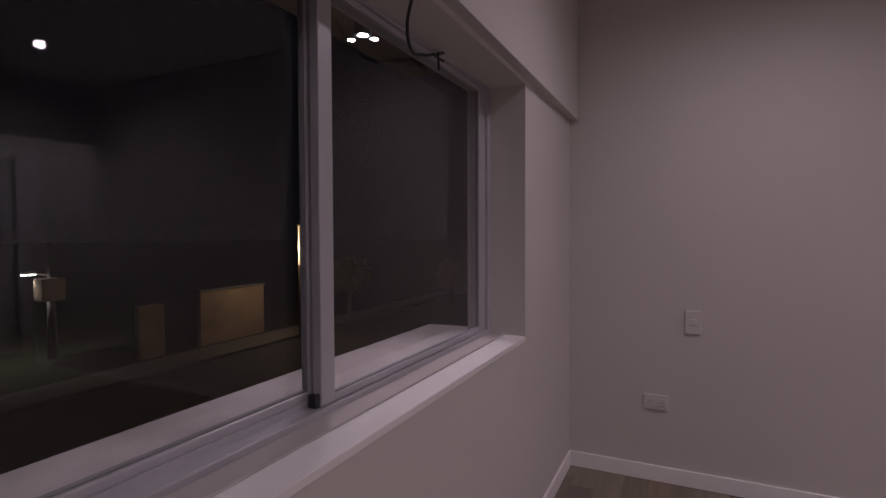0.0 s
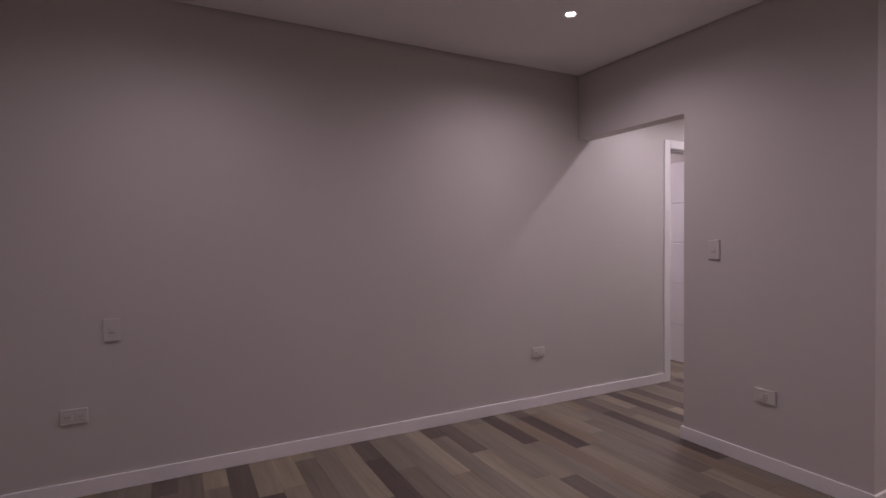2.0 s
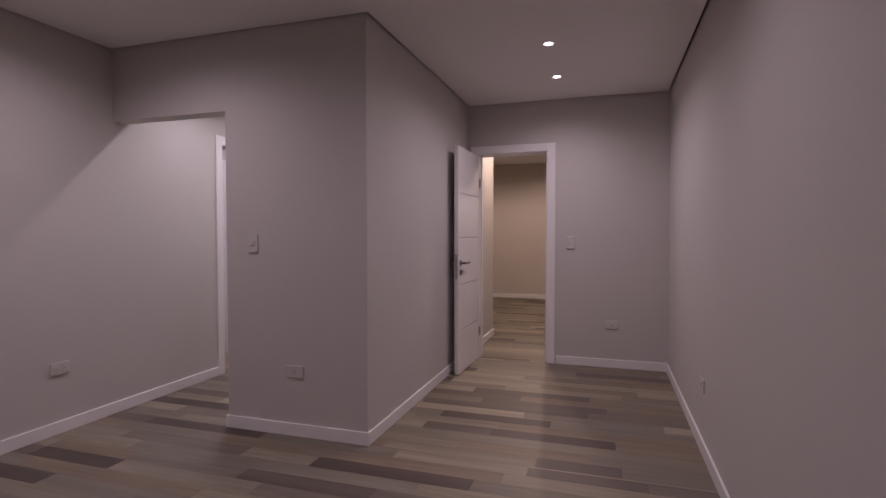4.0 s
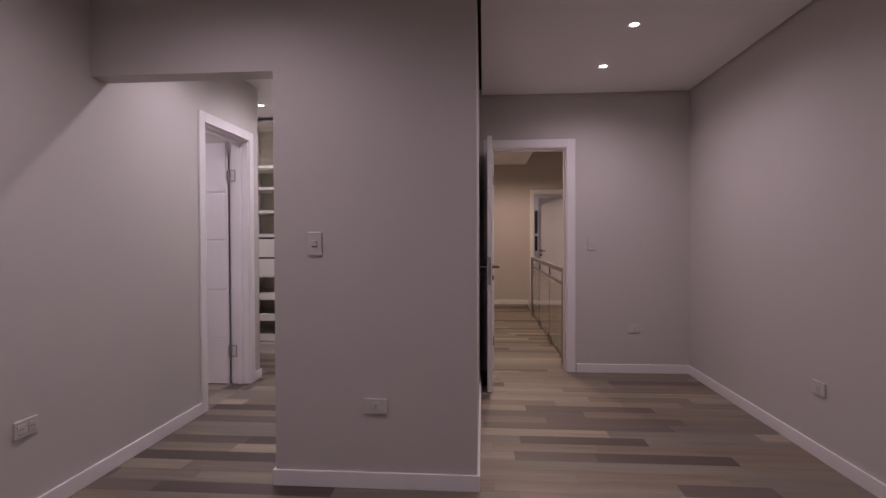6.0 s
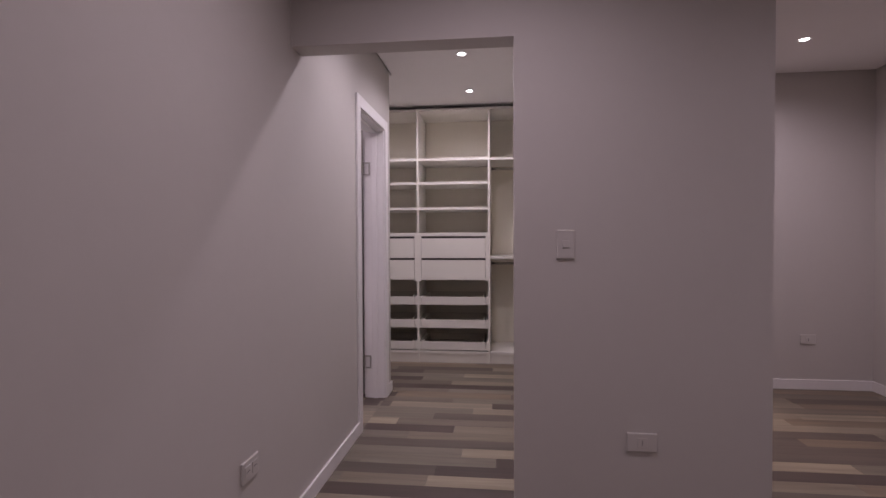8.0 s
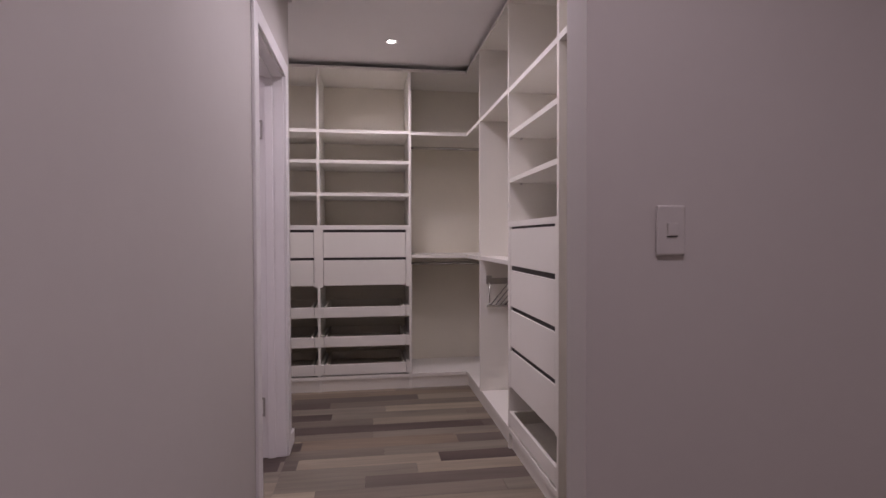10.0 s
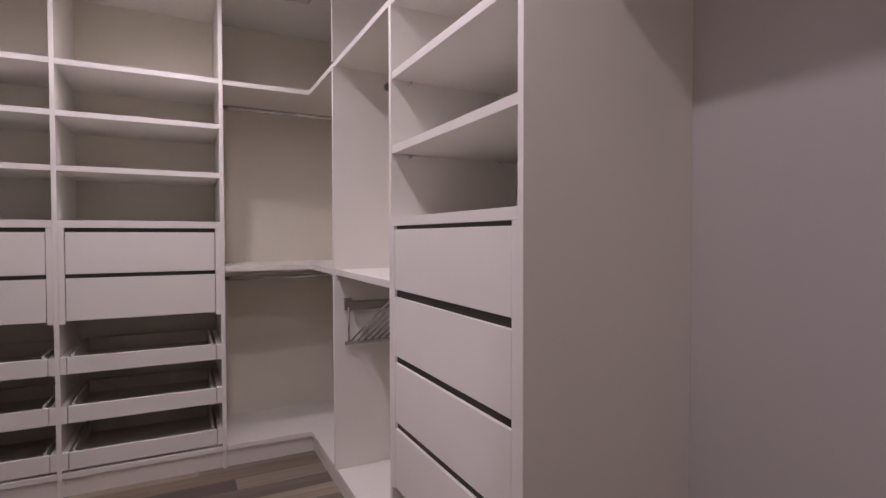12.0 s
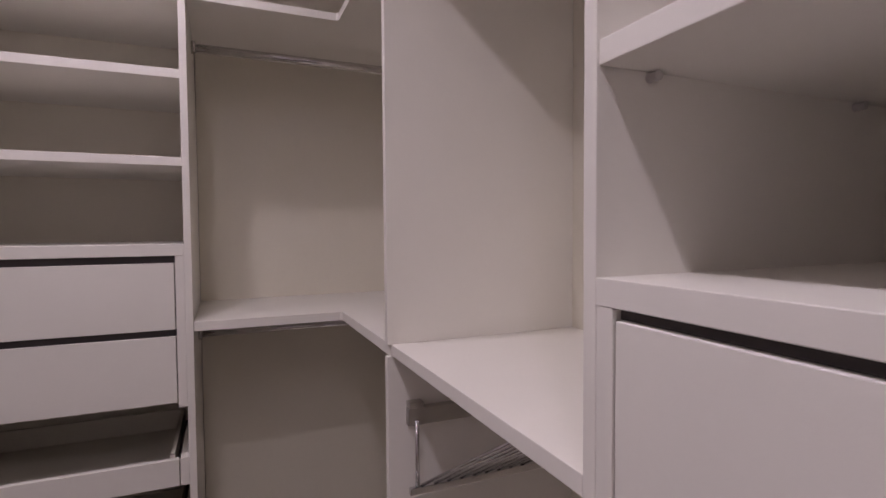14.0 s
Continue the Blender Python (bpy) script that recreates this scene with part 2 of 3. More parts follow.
# hall, stairwell and bathroom shells
structure("wall_hall_far", HALLWALL, "warm lit beige wall at the end of the hall", "wall",
          (10.5, 10.62, 0.28, 4.2, 0, 3.1), (10.5, 10.62, -0.55, 0.28, 2.09, 3.1), (10.5, 10.62, -1.2, -0.55, 0, 3.1))
structure("wall_stairwell_end", HALLWALL, "shadowed beige end wall of the stairwell", "wall", (10.5, 10.62, -1.2, 0.40, -2.8, -0.002))
structure("wall_hall_north", HALLWALL, "plain beige wall closing the wide part of the hall", "wall", (6.74, 10.62, 4.2, 4.32, 0, 3.1), (6.62, 6.74, 3.97, 4.32, 0, 3.1))
structure("wall_stairwell", HALLWALL, "shadowed beige wall of the stairwell", "wall", (5.66, 10.62, -1.32, -1.2, -2.8, 3.1), (5.54, 5.66, -1.2, 0.40, -2.8, 0.0),
          (5.66, 10.5, 0.40, 0.46, -2.8, -0.2), (5.54, 5.66, -1.32, -0.75, 0.0, 3.1))
structure("ceiling_hall", WHITE, "white hall ceiling", "ceiling", (5.67, 10.5, 0.42, 4.2, 2.62, 2.66))
structure("ceiling_stairwell", WHITE, "white ceiling high above the stairwell", "ceiling", (5.55, 10.62, -1.32, 4.32, 3.1, 3.2))
structure("wall_hall_upper", HALLWALL, "beige wall above the bedroom door on the hall side", "wall", (5.55, 5.66, -0.75, 4.32, 2.76, 3.1))
structure("floor_stairwell", TILE, "dim lower floor at the foot of the stairwell", "floor", (5.54, 10.62, -1.32, 0.46, -2.9, -2.8))
structure("wall_bathroom", TRIM, "white walls of the unlit bathroom", "wall", (3.4, 3.5, 3.35, 5.2, 0, TOP), (3.5, 5.14, 5.1, 5.2, 0, TOP), (5.02, 5.14, 3.97, 5.1, 0, TOP))
bath_floor = structure("floor_bathroom", SUBFLOOR, "laminate floor of mixed strips behind the bathroom door", "floor", (3.4, 5.02, 3.97, 5.2, -0.10, -0.010))
structure("ceiling_bathroom", WHITE, "white bathroom ceiling", "ceiling", (3.4, 5.14, 3.35, 5.2, TOP, 2.65))
structure("wall_far_room", TRIM, "pale walls of the room behind the far door", "wall", (13.0, 13.1, -2.2, 2.2, 0, 2.7), (10.62, 13.0, 2.1, 2.2, 0, 2.7), (10.62, 13.0, -2.2, -2.1, 0, 2.7))
structure("floor_far_room", TILE, "floor of the room behind the far door", "floor", (10.62, 13.0, -2.1, 2.1, -0.1, 0.0))
structure("ceiling_far_room", WHITE, "ceiling of the room behind the far door", "ceiling", (10.62, 13.1, -2.2, 2.2, 2.7, 2.8))

BASE_H, BASE_T = 0.08, 0.013


def baseboard(*runs):
    """Each run: (x0, y0, x1, y1, side) along one wall; side gives the room's direction."""
    for x0, y0, x1, y1, sx, sy in runs:
        bm = bmesh.new()
        add_box(bm, min(x0, x0 + sx * BASE_T, x1), max(x0, x0 + sx * BASE_T, x1), min(y0, y0 + sy * BASE_T, y1), max(y0, y0 + sy * BASE_T, y1), 0, BASE_H, bevel=0.003)
        tagged(part("baseboard", bm, TRIM), "white lacquered baseboard along the wall", "baseboard", kind="structure")


T = BASE_T
baseboard((XW, YS, XW, YN, 1, 0), (XW + T, YN, 4.19, YN, 0, -1), (5.012, YN, 5.14 + T, YN, 0, -1), (5.14, YN, 5.14, 3.85, 1, 0),
          (XB, YB - T, XB, YP + T, -1, 0), (XB, YP, 3.32 + T, YP, 0, 1), (3.32, 1.457, 3.32, YP, 1, 0), (3.32 + T, 1.457, 4.1, 1.457, 0, 1),
          (XB, YB, XE, YB, 0, -1), (XE, YS, XE, 0.37, -1, 0), (XW + T, YS, XE - T, YS, 0, 1),
          (5.66, YB, 6.74 + T, YB, 0, -1), (6.74, YB, 6.74, 4.2, 1, 0), (10.5, 0.365, 10.5, 4.2, -1, 0))


def door_lining(name, label, axis, wall0, wall1, a0, a1, top, sides):
    """Lining and architraves of a doorway; axis is the direction in which the wall runs."""
    ob = thing(name, label, "door frame", kind="structure")

    def put(pname, u0, u1, v0, v1, z0, z1):
        d = (u0, u1, v0, v1, z0, z1) if axis == "x" else (v0, v1, u0, u1, z0, z1)
        boxes(pname, TRIM, ob, d, bevel=0.003)
    put("jamb", a0, a0 + 0.022, wall0, wall1, 0, top)
    put("jamb", a1 - 0.022, a1, wall0, wall1, 0, top)
    put("head", a0 + 0.022, a1 - 0.022, wall0, wall1, top - 0.022, top)
    mid = wall0 + (wall1 - wall0) * 0.5
    put("stop", a0 + 0.022, a0 + 0.034, mid - 0.02, mid + 0.02, 0, top - 0.022)
    put("stop", a1 - 0.034, a1 - 0.022, mid - 0.02, mid + 0.02, 0, top - 0.022)
    put("stop", a0 + 0.034, a1 - 0.034, mid - 0.02, mid + 0.02, top - 0.034, top - 0.022)
    for s in sides:
        v0, v1 = (wall0 - 0.014, wall0) if s < 0 else (wall1, wall1 + 0.014)
        put("architrave", a0 - 0.062, a0 + 0.012, v0, v1, 0, top + 0.062)
        put("architrave", a1 - 0.012, a1 + 0.062, v0, v1, 0, top + 0.062)
        put("architrave", a0 + 0.012, a1 - 0.012, v0, v1, top - 0.012, top + 0.062)
    return ob


def lever_handle(leaf, x, y_face, out, z):
    """Backplate rose, lever and key rose on one face of a door leaf that lies along x."""
    bm = bmesh.new()
    add_tube(bm, (x, y_face, z), (x, y_face + out * 0.008, z), 0.026, 20)
    add_tube(bm, (x, y_face + out * 0.008, z), (x, y_face + out * 0.05, z), 0.010, 14)
    add_box(bm, x - 0.012, x + 0.125, min(y_face + out * 0.042, y_face + out * 0.058), max(y_face + out * 0.042, y_face + out * 0.058), z - 0.010, z + 0.010, bevel=0.005)
    part("door_handle", bm, HANDLE, leaf, "dark nickel lever handle")
    bm = bmesh.new()
    add_tube(bm, (x, y_face, z - 0.085), (x, y_face + out * 0.008, z - 0.085), 0.025, 20)
    add_box(bm, x - 0.004, x + 0.004, min(y_face, y_face + out * 0.012), max(y_face, y_face + out * 0.012), z - 0.099, z - 0.071)
    part("key_rose", bm, HANDLE, leaf, "round keyhole rose")


def door_leaf(name, label, width, m, hinge_side=1, jamb_plate=False):
    """Leaf with its hinge edge at the origin, reaching along -x, 40 mm thick about y = 0."""
    ob = thing(name, label, "door")
    h = 2.035
    grooves = (0.39, 0.80, 1.22, 1.62)
    bm = bmesh.new()
    add_box(bm, -width, 0, -0.014, 0.014, 0.008, h)
    zs = [0.008]
    for g in grooves:
        zs += [g - 0.006, g + 0.006]
    zs.append(h)
    for i in range(0, len(zs), 2):
        for y0, y1 in ((-0.020, -0.0145), (0.0145, 0.020)):
            add_box(bm, -width + 0.004, -0.004, y0, y1, zs[i], zs[i + 1], bevel=0.003)
    leaf = part("leaf", bm, DOOR, ob)
    lever_handle(leaf, -width + 0.06, 0.020, 1, 1.0)
    lever_handle(leaf, -width + 0.06, -0.020, -1, 1.0)
    boxes("lock_plate", STEEL, leaf, (-width - 0.003, -width, -0.011, 0.011, 0.86, 1.08), label="steel lock plate on the door edge")
    for z in (0.28, 1.765):
        bm = bmesh.new()
        if jamb_plate:
            add_tube(bm, (0.014, 0.0, z - 0.05), (0.014, 0.0, z + 0.05), 0.009, 12)
            for a, b, c, d in ((0.026, 0.066, -0.05, -0.040), (0.026, 0.066, 0.040, 0.05), (0.056, 0.066, -0.04, 0.04)):
                add_box(bm, a, b, 0.0085, 0.0135, z + c, z + d)
        else:
            y = 0.026 * hinge_side
            add_tube(bm, (0.004, y, z - 0.045), (0.004, y, z + 0.045), 0.007, 12)
            add_box(bm, 0.002, 0.030, y - 0.004, y - 0.001, z - 0.04, z + 0.04)
        add_box(bm, -0.003, 0.0, -0.016, 0.02, z - 0.04, z + 0.04)
        part("hinge", bm, STEEL, leaf, "brushed steel butt hinge")
    ob.matrix_world = m
    return ob


door_lining("door_1", "white lacquered frame of the bedroom doorway", "y", XE, 5.66, 0.445, 1.155, 2.07, (-1, 1))
door_lining("door_2", "white lacquered frame of the bathroom doorway", "x", YN, 3.35, 4.24, 4.96, 2.07, (-1, 1))
door_lining("door_3", "white lacquered frame at the far end of the hall", "y", 10.5, 10.62, -0.55, 0.28, 2.09, (-1,))
door_leaf("bedroom_door", "white grooved door standing wide open against the wall", 0.69, pose(5.492, 1.153, 0, 0, 0, -1.5), -1)
door_leaf("bathroom_door", "white grooved door opened into the bathroom", 0.67, pose(4.924, 3.374, 0, 0, 0, -90.5), 1, True)
door_leaf("far_door", "white door half open at the end of the hall", 0.78, pose(10.60, -0.52, 0, 0, 0, -125), 1)

# ---- window ----
win = thing("window_1", "grey aluminium sliding window with two glazed sashes", "window", kind="structure")
FX0, FX1 = -0.755, -0.675
boxes("window_frame", ALU, win, (FX0, FX1, WY0, WY1, WZ0, WZ0 + 0.020), (FX0, FX1, WY0, WY1, WZ1 - 0.012, WZ1), (FX0, FX1, WY0, WY0 + 0.032, WZ0 + 0.020, WZ1 - 0.012),
      (FX0, FX1, WY1 - 0.032, WY1, WZ0 + 0.020, WZ1 - 0.012), bevel=0.003)
boxes("track", ALU, win, (-0.720, -0.714, WY0 + 0.032, WY1 - 0.032, WZ0 + 0.020, WZ0 + 0.034))


def sash(x0, x1, y0, y1, rail, stile0, stile1):
    z0, z1 = WZ0 + 0.021, WZ1 - 0.013
    g0, g1, h0, h1 = y0 + stile0, y1 - stile1, z0 + rail, z1 - 0.018
    s = boxes("sash", ALU, win, (x0, x1, y0, g0, z0, z1), (x0, x1, g1, y1, z0, z1), (x0, x1, g0, g1, z0, h0), (x0, x1, g0, g1, h1, z1), bevel=0.003)
    xm = (x0 + x1) / 2
    boxes("gasket", GASKET, s, (xm - 0.007, xm + 0.007, g0, g1, h0, h0 + 0.003), (xm - 0.007, xm + 0.007, g0, g0 + 0.003, h0 + 0.003, h1), (xm - 0.007, xm + 0.007, g1 - 0.003, g1, h0 + 0.003, h1))
    p = boxes("pane", GLASS, s, (xm - 0.003, xm + 0.003, g0 - 0.004, g1 + 0.004, h0 - 0.004, h1 + 0.004))
    p.visible_shadow = False


sash(-0.749, -0.722, WY0 + 0.034, 1.335, 0.030, 0.055, 0.028)
sash(-0.711, -0.685, 1.303, WY1 - 0.034, 0.018, 0.049, 0.062)
# Grey band along the window side of the sill, slightly proud of it.
boxes("sill_band", SILL_BAND, win, (FX1 + 0.0005, -0.612, WY0 + 0.001, WY1 - 0.001, WZ0 + 0.0005, WZ0 + 0.006), bevel=0.001)
boxes("latch", RUBBER, win, (-0.711, -0.690, 1.288, 1.3025, WZ0 + 0.021, WZ0 + 0.05), label="black plastic stop at the meeting stile")
structure("window_sill", TRIM, "white painted inner window sill", "window sill", (FX1 + 0.001, XW + 0.002, WY0, WY1, WZ0 - 0.02, WZ0), bevel=0.002)
structure("window_ledge", STONE, "weathered pale stone ledge outside the window", "window ledge", (-1.02, FX0 - 0.001, WY0 - 0.3, WY1 + 0.12, WZ0 - 0.06, WZ0 - 0.004), bevel=0.004)

cu = bpy.data.curves.new("loose_cable", "CURVE")
cu.dimensions, cu.bevel_depth, cu.bevel_resolution = "3D", 0.0045, 3
sp = cu.splines.new("BEZIER")
pts = [(-0.575, 1.53, WZ1 + 0.004), (-0.60, 1.55, 1.80), (-0.62, 1.60, 1.757), (-0.645, 1.72, 1.778), (-0.66, 1.83, 1.815), (-0.665, 1.90, 1.842)]
sp.bezier_points.add(len(pts) - 1)
for bp, p in zip(sp.bezier_points, pts):
    bp.co, bp.handle_left_type, bp.handle_right_type = p, "AUTO", "AUTO"
cable = new("loose_cable", cu)
cu.materials.append(RUBBER)
tagged(cable, "black electric cable hanging loose above the window", "cable")
for a, b in (((-0.655, 1.80, 1.806), (-0.66, 1.89, 1.812)), ((-0.65, 1.83, 1.818), (-0.672, 1.88, 1.785))):
    bm = bmesh.new()
    add_tube(bm, a, b, 0.004, 10)
    part("bare_end", bm, RUBBER, cable)


# ---- downlights ----
def downlight(x, y, z, led, group):
    ob = thing("downlight", "small round recessed ceiling downlight, switched on", "ceiling lamp", group)
    bm = bmesh.new()
    bmesh.ops.create_cone(bm, cap_ends=False, segments=32, radius1=0.036, radius2=0.026, depth=0.006, matrix=Matrix.Translation((x, y, z - 0.003)))
    bmesh.ops.create_cone(bm, cap_ends=False, segments=32, radius1=0.036, radius2=0.042, depth=0.006, matrix=Matrix.Translation((x, y, z - 0.003)))
    part("ring", bm, TRIM, ob, "white trim ring", smooth=True)
    bm = bmesh.new()
    bmesh.ops.create_circle(bm, cap_ends=True, segments=32, radius=0.026, matrix=Matrix.Translation((x, y, z - 0.002)))
    part("lens", bm, led, ob, "glowing diffuser")


for x, y, watts in BEDROOM_LAMPS:
    downlight(x, y, CEIL, LED, "bedroom downlights")
for x, y, watts in CLOSET_LAMPS:
    downlight(x, y, CEIL, LED, "closet downlights")
for x, y, watts in HALL_LAMPS:
    downlight(x, y, 2.62, LEDWARM, "hall downlights")


# ---- switches and sockets ----
def wall_plate(kind, m, label):
    """Plate in the xz plane, facing -y, centred on the origin."""
    ob = thing("light_switch" if kind == "switch" else "wall_socket", label, "switch" if kind == "switch" else "socket")
    w, h = (0.074, 0.118) if kind == "switch" else (0.118, 0.078)
    boxes("plate", PLASTIC, ob, (-w / 2, w / 2, -0.010, 0, -h / 2, h / 2), bevel=0.0048)
    if kind == "switch":
        bm = bmesh.new()
        add_box(bm, -0.013, 0.015, -0.0145, -0.009, -0.013, 0.017, bevel=0.002)
        part("rocker", bm, PLASTIC, ob)
        # Dark strip below the rocker stands in for its shadow on the plate.
        boxes("gap", HANDLE, ob, (-0.013, 0.015, -0.0112, -0.009, -0.0155, -0.0133))
    else:
        for dx in (-0.027, 0.027) if kind == "double" else (0.0,):
            boxes("module", PLASTIC, ob, (dx - 0.020, dx + 0.020, -0.0125, -0.009, -0.020, 0.020), bevel=0.0015)
            for ddx, dz in ((-0.009, 0.0), (0.0, 0.0), (0.009, 0.0)) if kind == "double" else ((0, 0.008), (0, 0.0), (0, -0.008)):
                bm = bmesh.new()
                add_tube(bm, (dx + ddx, -0.0131, dz), (dx + ddx, -0.012, dz), 0.0024, 8)
                part("pin_hole", bm, DARKPLASTIC, ob)
    ob.matrix_world = m
    return ob


wall_plate("switch", pose(0.071, YN, 0.822), "off-white switch plate above a socket on the long wall")
wall_plate("double", pose(-0.094, YN, 0.405), "off-white double socket above the baseboard")
wall_plate("double", pose(2.79, YN, 0.413), "off-white double socket near the passage")
wall_plate("switch", pose(XB, 2.048, 1.20, 0, 0, -90), "off-white light switch beside the closet passage")
wall_plate("single", pose(XB, 1.748, 0.404, 0, 0, -90), "off-white socket low on the partition")
wall_plate("switch", pose(XE, 0.236, 1.175, 0, 0, -90), "off-white light switch beside the bedroom door")
wall_plate("single", pose(XE, -0.142, 0.404, 0, 0, -90), "off-white socket low beside the bedroom door")
wall_plate("single", pose(3.711, YS, 0.39, 0, 0, 180), "off-white socket on the plain wall")

# ---- closet units ----
FX, BX = 6.105, 6.615          # fronts and backs of the units on the end wall
FY, BY = 1.978, 1.4576          # fronts and backs of the units on the side wall
UT = 2.505                     # tops of the units
SH = (2.022, 1.789, 1.538, 1.287)
PT = 0.020


def board(name, parent, d, mat=None, label="", bevel=0.0012):
    return boxes(name, mat or MELAMINE, parent, d, bevel=bevel, label=label)


def drawer(parent, axis, u0, u1, front, depth_dir, z0, z1, lip=False, gap=0.0):
    """A drawer or a pull-out tray between u0 and u1 along the unit's face; depth_dir points into the unit."""
    def d(a0, a1, b0, b1, c0, c1):
        v = sorted((front + depth_dir * b0, front + depth_dir * b1))
        return (a0, a1, v[0], v[1], c0, c1) if axis == "x" else (v[0], v[1], a0, a1, c0, c1)
    f = boxes("tray_front" if lip else "drawer_front", MELAMINE, parent, d(u0, u1, 0.002, 0.020, z0, z1), bevel=0.0015)
    if gap:
        boxes("grip_recess", RECESS, f, d(u0 - 0.002, u1 + 0.002, 0.011, 0.0198, z1 + 0.0005, z1 + gap - 0.0005), label="dark recessed finger grip")
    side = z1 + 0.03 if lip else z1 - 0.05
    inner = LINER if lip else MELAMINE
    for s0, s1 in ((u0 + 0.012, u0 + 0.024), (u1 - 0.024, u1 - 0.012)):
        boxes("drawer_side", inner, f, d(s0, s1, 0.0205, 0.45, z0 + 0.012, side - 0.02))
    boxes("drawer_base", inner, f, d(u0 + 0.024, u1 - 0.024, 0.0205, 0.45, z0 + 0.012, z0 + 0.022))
    boxes("drawer_back", inner, f, d(u0 + 0.024, u1 - 0.024, 0.438, 0.45, z0 + 0.022, side - 0.02))
    boxes("runner", HANDLE, f, d(u0 + 0.001, u0 + 0.011, 0.03, 0.45, z0 + 0.02, z0 + 0.045))
    boxes("runner", HANDLE, f, d(u1 - 0.011, u1 - 0.001, 0.03, 0.45, z0 + 0.02, z0 + 0.045))
    return f


def end_wall_unit(y0, y1, label, first_panel):
    """Open shelves above two drawers and three pull-out trays, on the end wall."""
    u = thing("wardrobe_unit", label, "wardrobe", "closet units")
    if first_panel:
        board("side_panel", u, (FX, BX, y0 - PT / 2, y0 + PT / 2, 0.0, UT))
    board("side_panel", u, (FX, BX, y1 - PT / 2, y1 + PT / 2, 0.0, UT))
    a, b = y0 + PT / 2, y1 - PT / 2
    board("back_panel", u, (BX - 0.012, BX, a, b, 0.10, UT - 0.022), BACKING)
    board("top_panel", u, (FX, BX, a, b, UT - 0.022, UT))
    for z in SH:
        t = 0.034 if z == SH[3] else 0.026
        board("shelf", u, (FX + (0.0 if z == SH[3] else 0.004), BX - 0.012, a, b, z - t, z))
    board("bottom_panel", u, (FX, BX - 0.012, a, b, 0.092, 0.118))
    board("plinth", u, (FX + 0.018, FX + 0.034, a, b, 0.0, 0.092))
    for s0, s1 in ((a, a + 0.024), (b - 0.024, b)):
        board("stile", u, (FX + 0.001, FX + 0.45, s0, s1, 0.808, SH[3] - 0.034))
    drawer(u, "y", a + 0.027, b - 0.027, FX, 1, 1.038, 1.232, gap=0.021)
    drawer(u, "y", a + 0.027, b - 0.027, FX, 1, 0.822, 1.018, gap=0.020)
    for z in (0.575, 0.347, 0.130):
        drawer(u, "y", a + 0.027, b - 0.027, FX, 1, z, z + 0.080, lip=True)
        for s0, s1 in ((a, a + 0.024), (b - 0.024, b)):
            board("filler_block", u, (FX + 0.002, FX + 0.45, s0, s1, z, z + 0.080))
    return u


end_wall_unit(2.428, 3.131, "white melamine unit with shelves, drawers and trays", True)
end_wall_unit(3.131, 3.834, "white melamine unit with shelves, drawers and trays by the end wall", False)


def l_board(name, parent, z0, z1, x_end, mat=None, inset=0.0):
    """L-shaped board across the corner: along the end wall, then along the side wall to x_end, with a clipped inner corner."""
    c = 0.008
    outline = [(FX + inset, 2.416), (FX + inset, FY + c - inset), (FX - c + inset, FY - inset), (x_end, FY - inset), (x_end, BY + 0.012), (BX - 0.012, BY + 0.012), (BX - 0.012, 2.416)]
    bm = bmesh.new()
    lo = [bm.verts.new((x, y, z0)) for x, y in outline]
    hi = [bm.verts.new((x, y, z1)) for x, y in outline]
    bm.faces.new(lo)
    bm.faces.new(hi)
    for i in range(len(outline)):
        j = (i + 1) % len(outline)
        bm.faces.new((lo[i], lo[j], hi[j], hi[i]))
    return part(name, bm, mat or MELAMINE, parent)


def rod(parent, a, b):
    bm = bmesh.new()
    add_tube(bm, a, b, 0.0125, 16)
    part("hanging_rod", bm, CHROME, parent, "chromed hanging rod", smooth=True)
    d = (Vector(b) - Vector(a)).normalized()
    for p, s in ((Vector(a), 1), (Vector(b), -1)):
        bm = bmesh.new()
        add_tube(bm, p, p + d * 0.012 * s, 0.021, 16)
        part("rod_socket", bm, CHROME, parent, "chromed rod socket", smooth=True)


PX = 5.58
corner = thing("corner_wardrobe", "white melamine corner unit with two rods and L-shaped shelves", "wardrobe", "closet units")
board("divider", corner, (PX - PT / 2, PX + PT / 2, BY, FY + 0.010, 0.118, 1.029))
board("divider", corner, (PX - PT / 2, PX + PT / 2, BY, FY + 0.010, 1.058, 1.992))
board("divider", corner, (PX - PT / 2, PX + PT / 2, BY, FY + 0.010, 2.016, UT - 0.022))
l_board("shelf", corner, 1.029, 1.056, PX)
l_board("shelf", corner, 1.992, 2.016, PX)
l_board("bottom_panel", corner, 0.092, 0.118, PX)
l_board("top_panel", corner, UT - 0.022, UT, PX)
board("back_panel", corner, (BX - 0.012, BX, BY + 0.012, 2.416, 0.10, UT), BACKING)
board("back_panel", corner, (PX + PT / 2, BX, BY, BY + 0.012, 0.10, UT), BACKING)
board("plinth", corner, (FX + 0.018, FX + 0.034, FY - 0.034, 2.416, 0.0, 0.092))
board("plinth", corner, (PX, FX + 0.018, FY - 0.034, FY - 0.018, 0.0, 0.092))
rod(corner, (6.36, 2.416, 1.935), (6.36, BY + 0.012, 1.935))
rod(corner, (6.36, 2.416, 0.975), (6.36, BY + 0.012, 0.975))

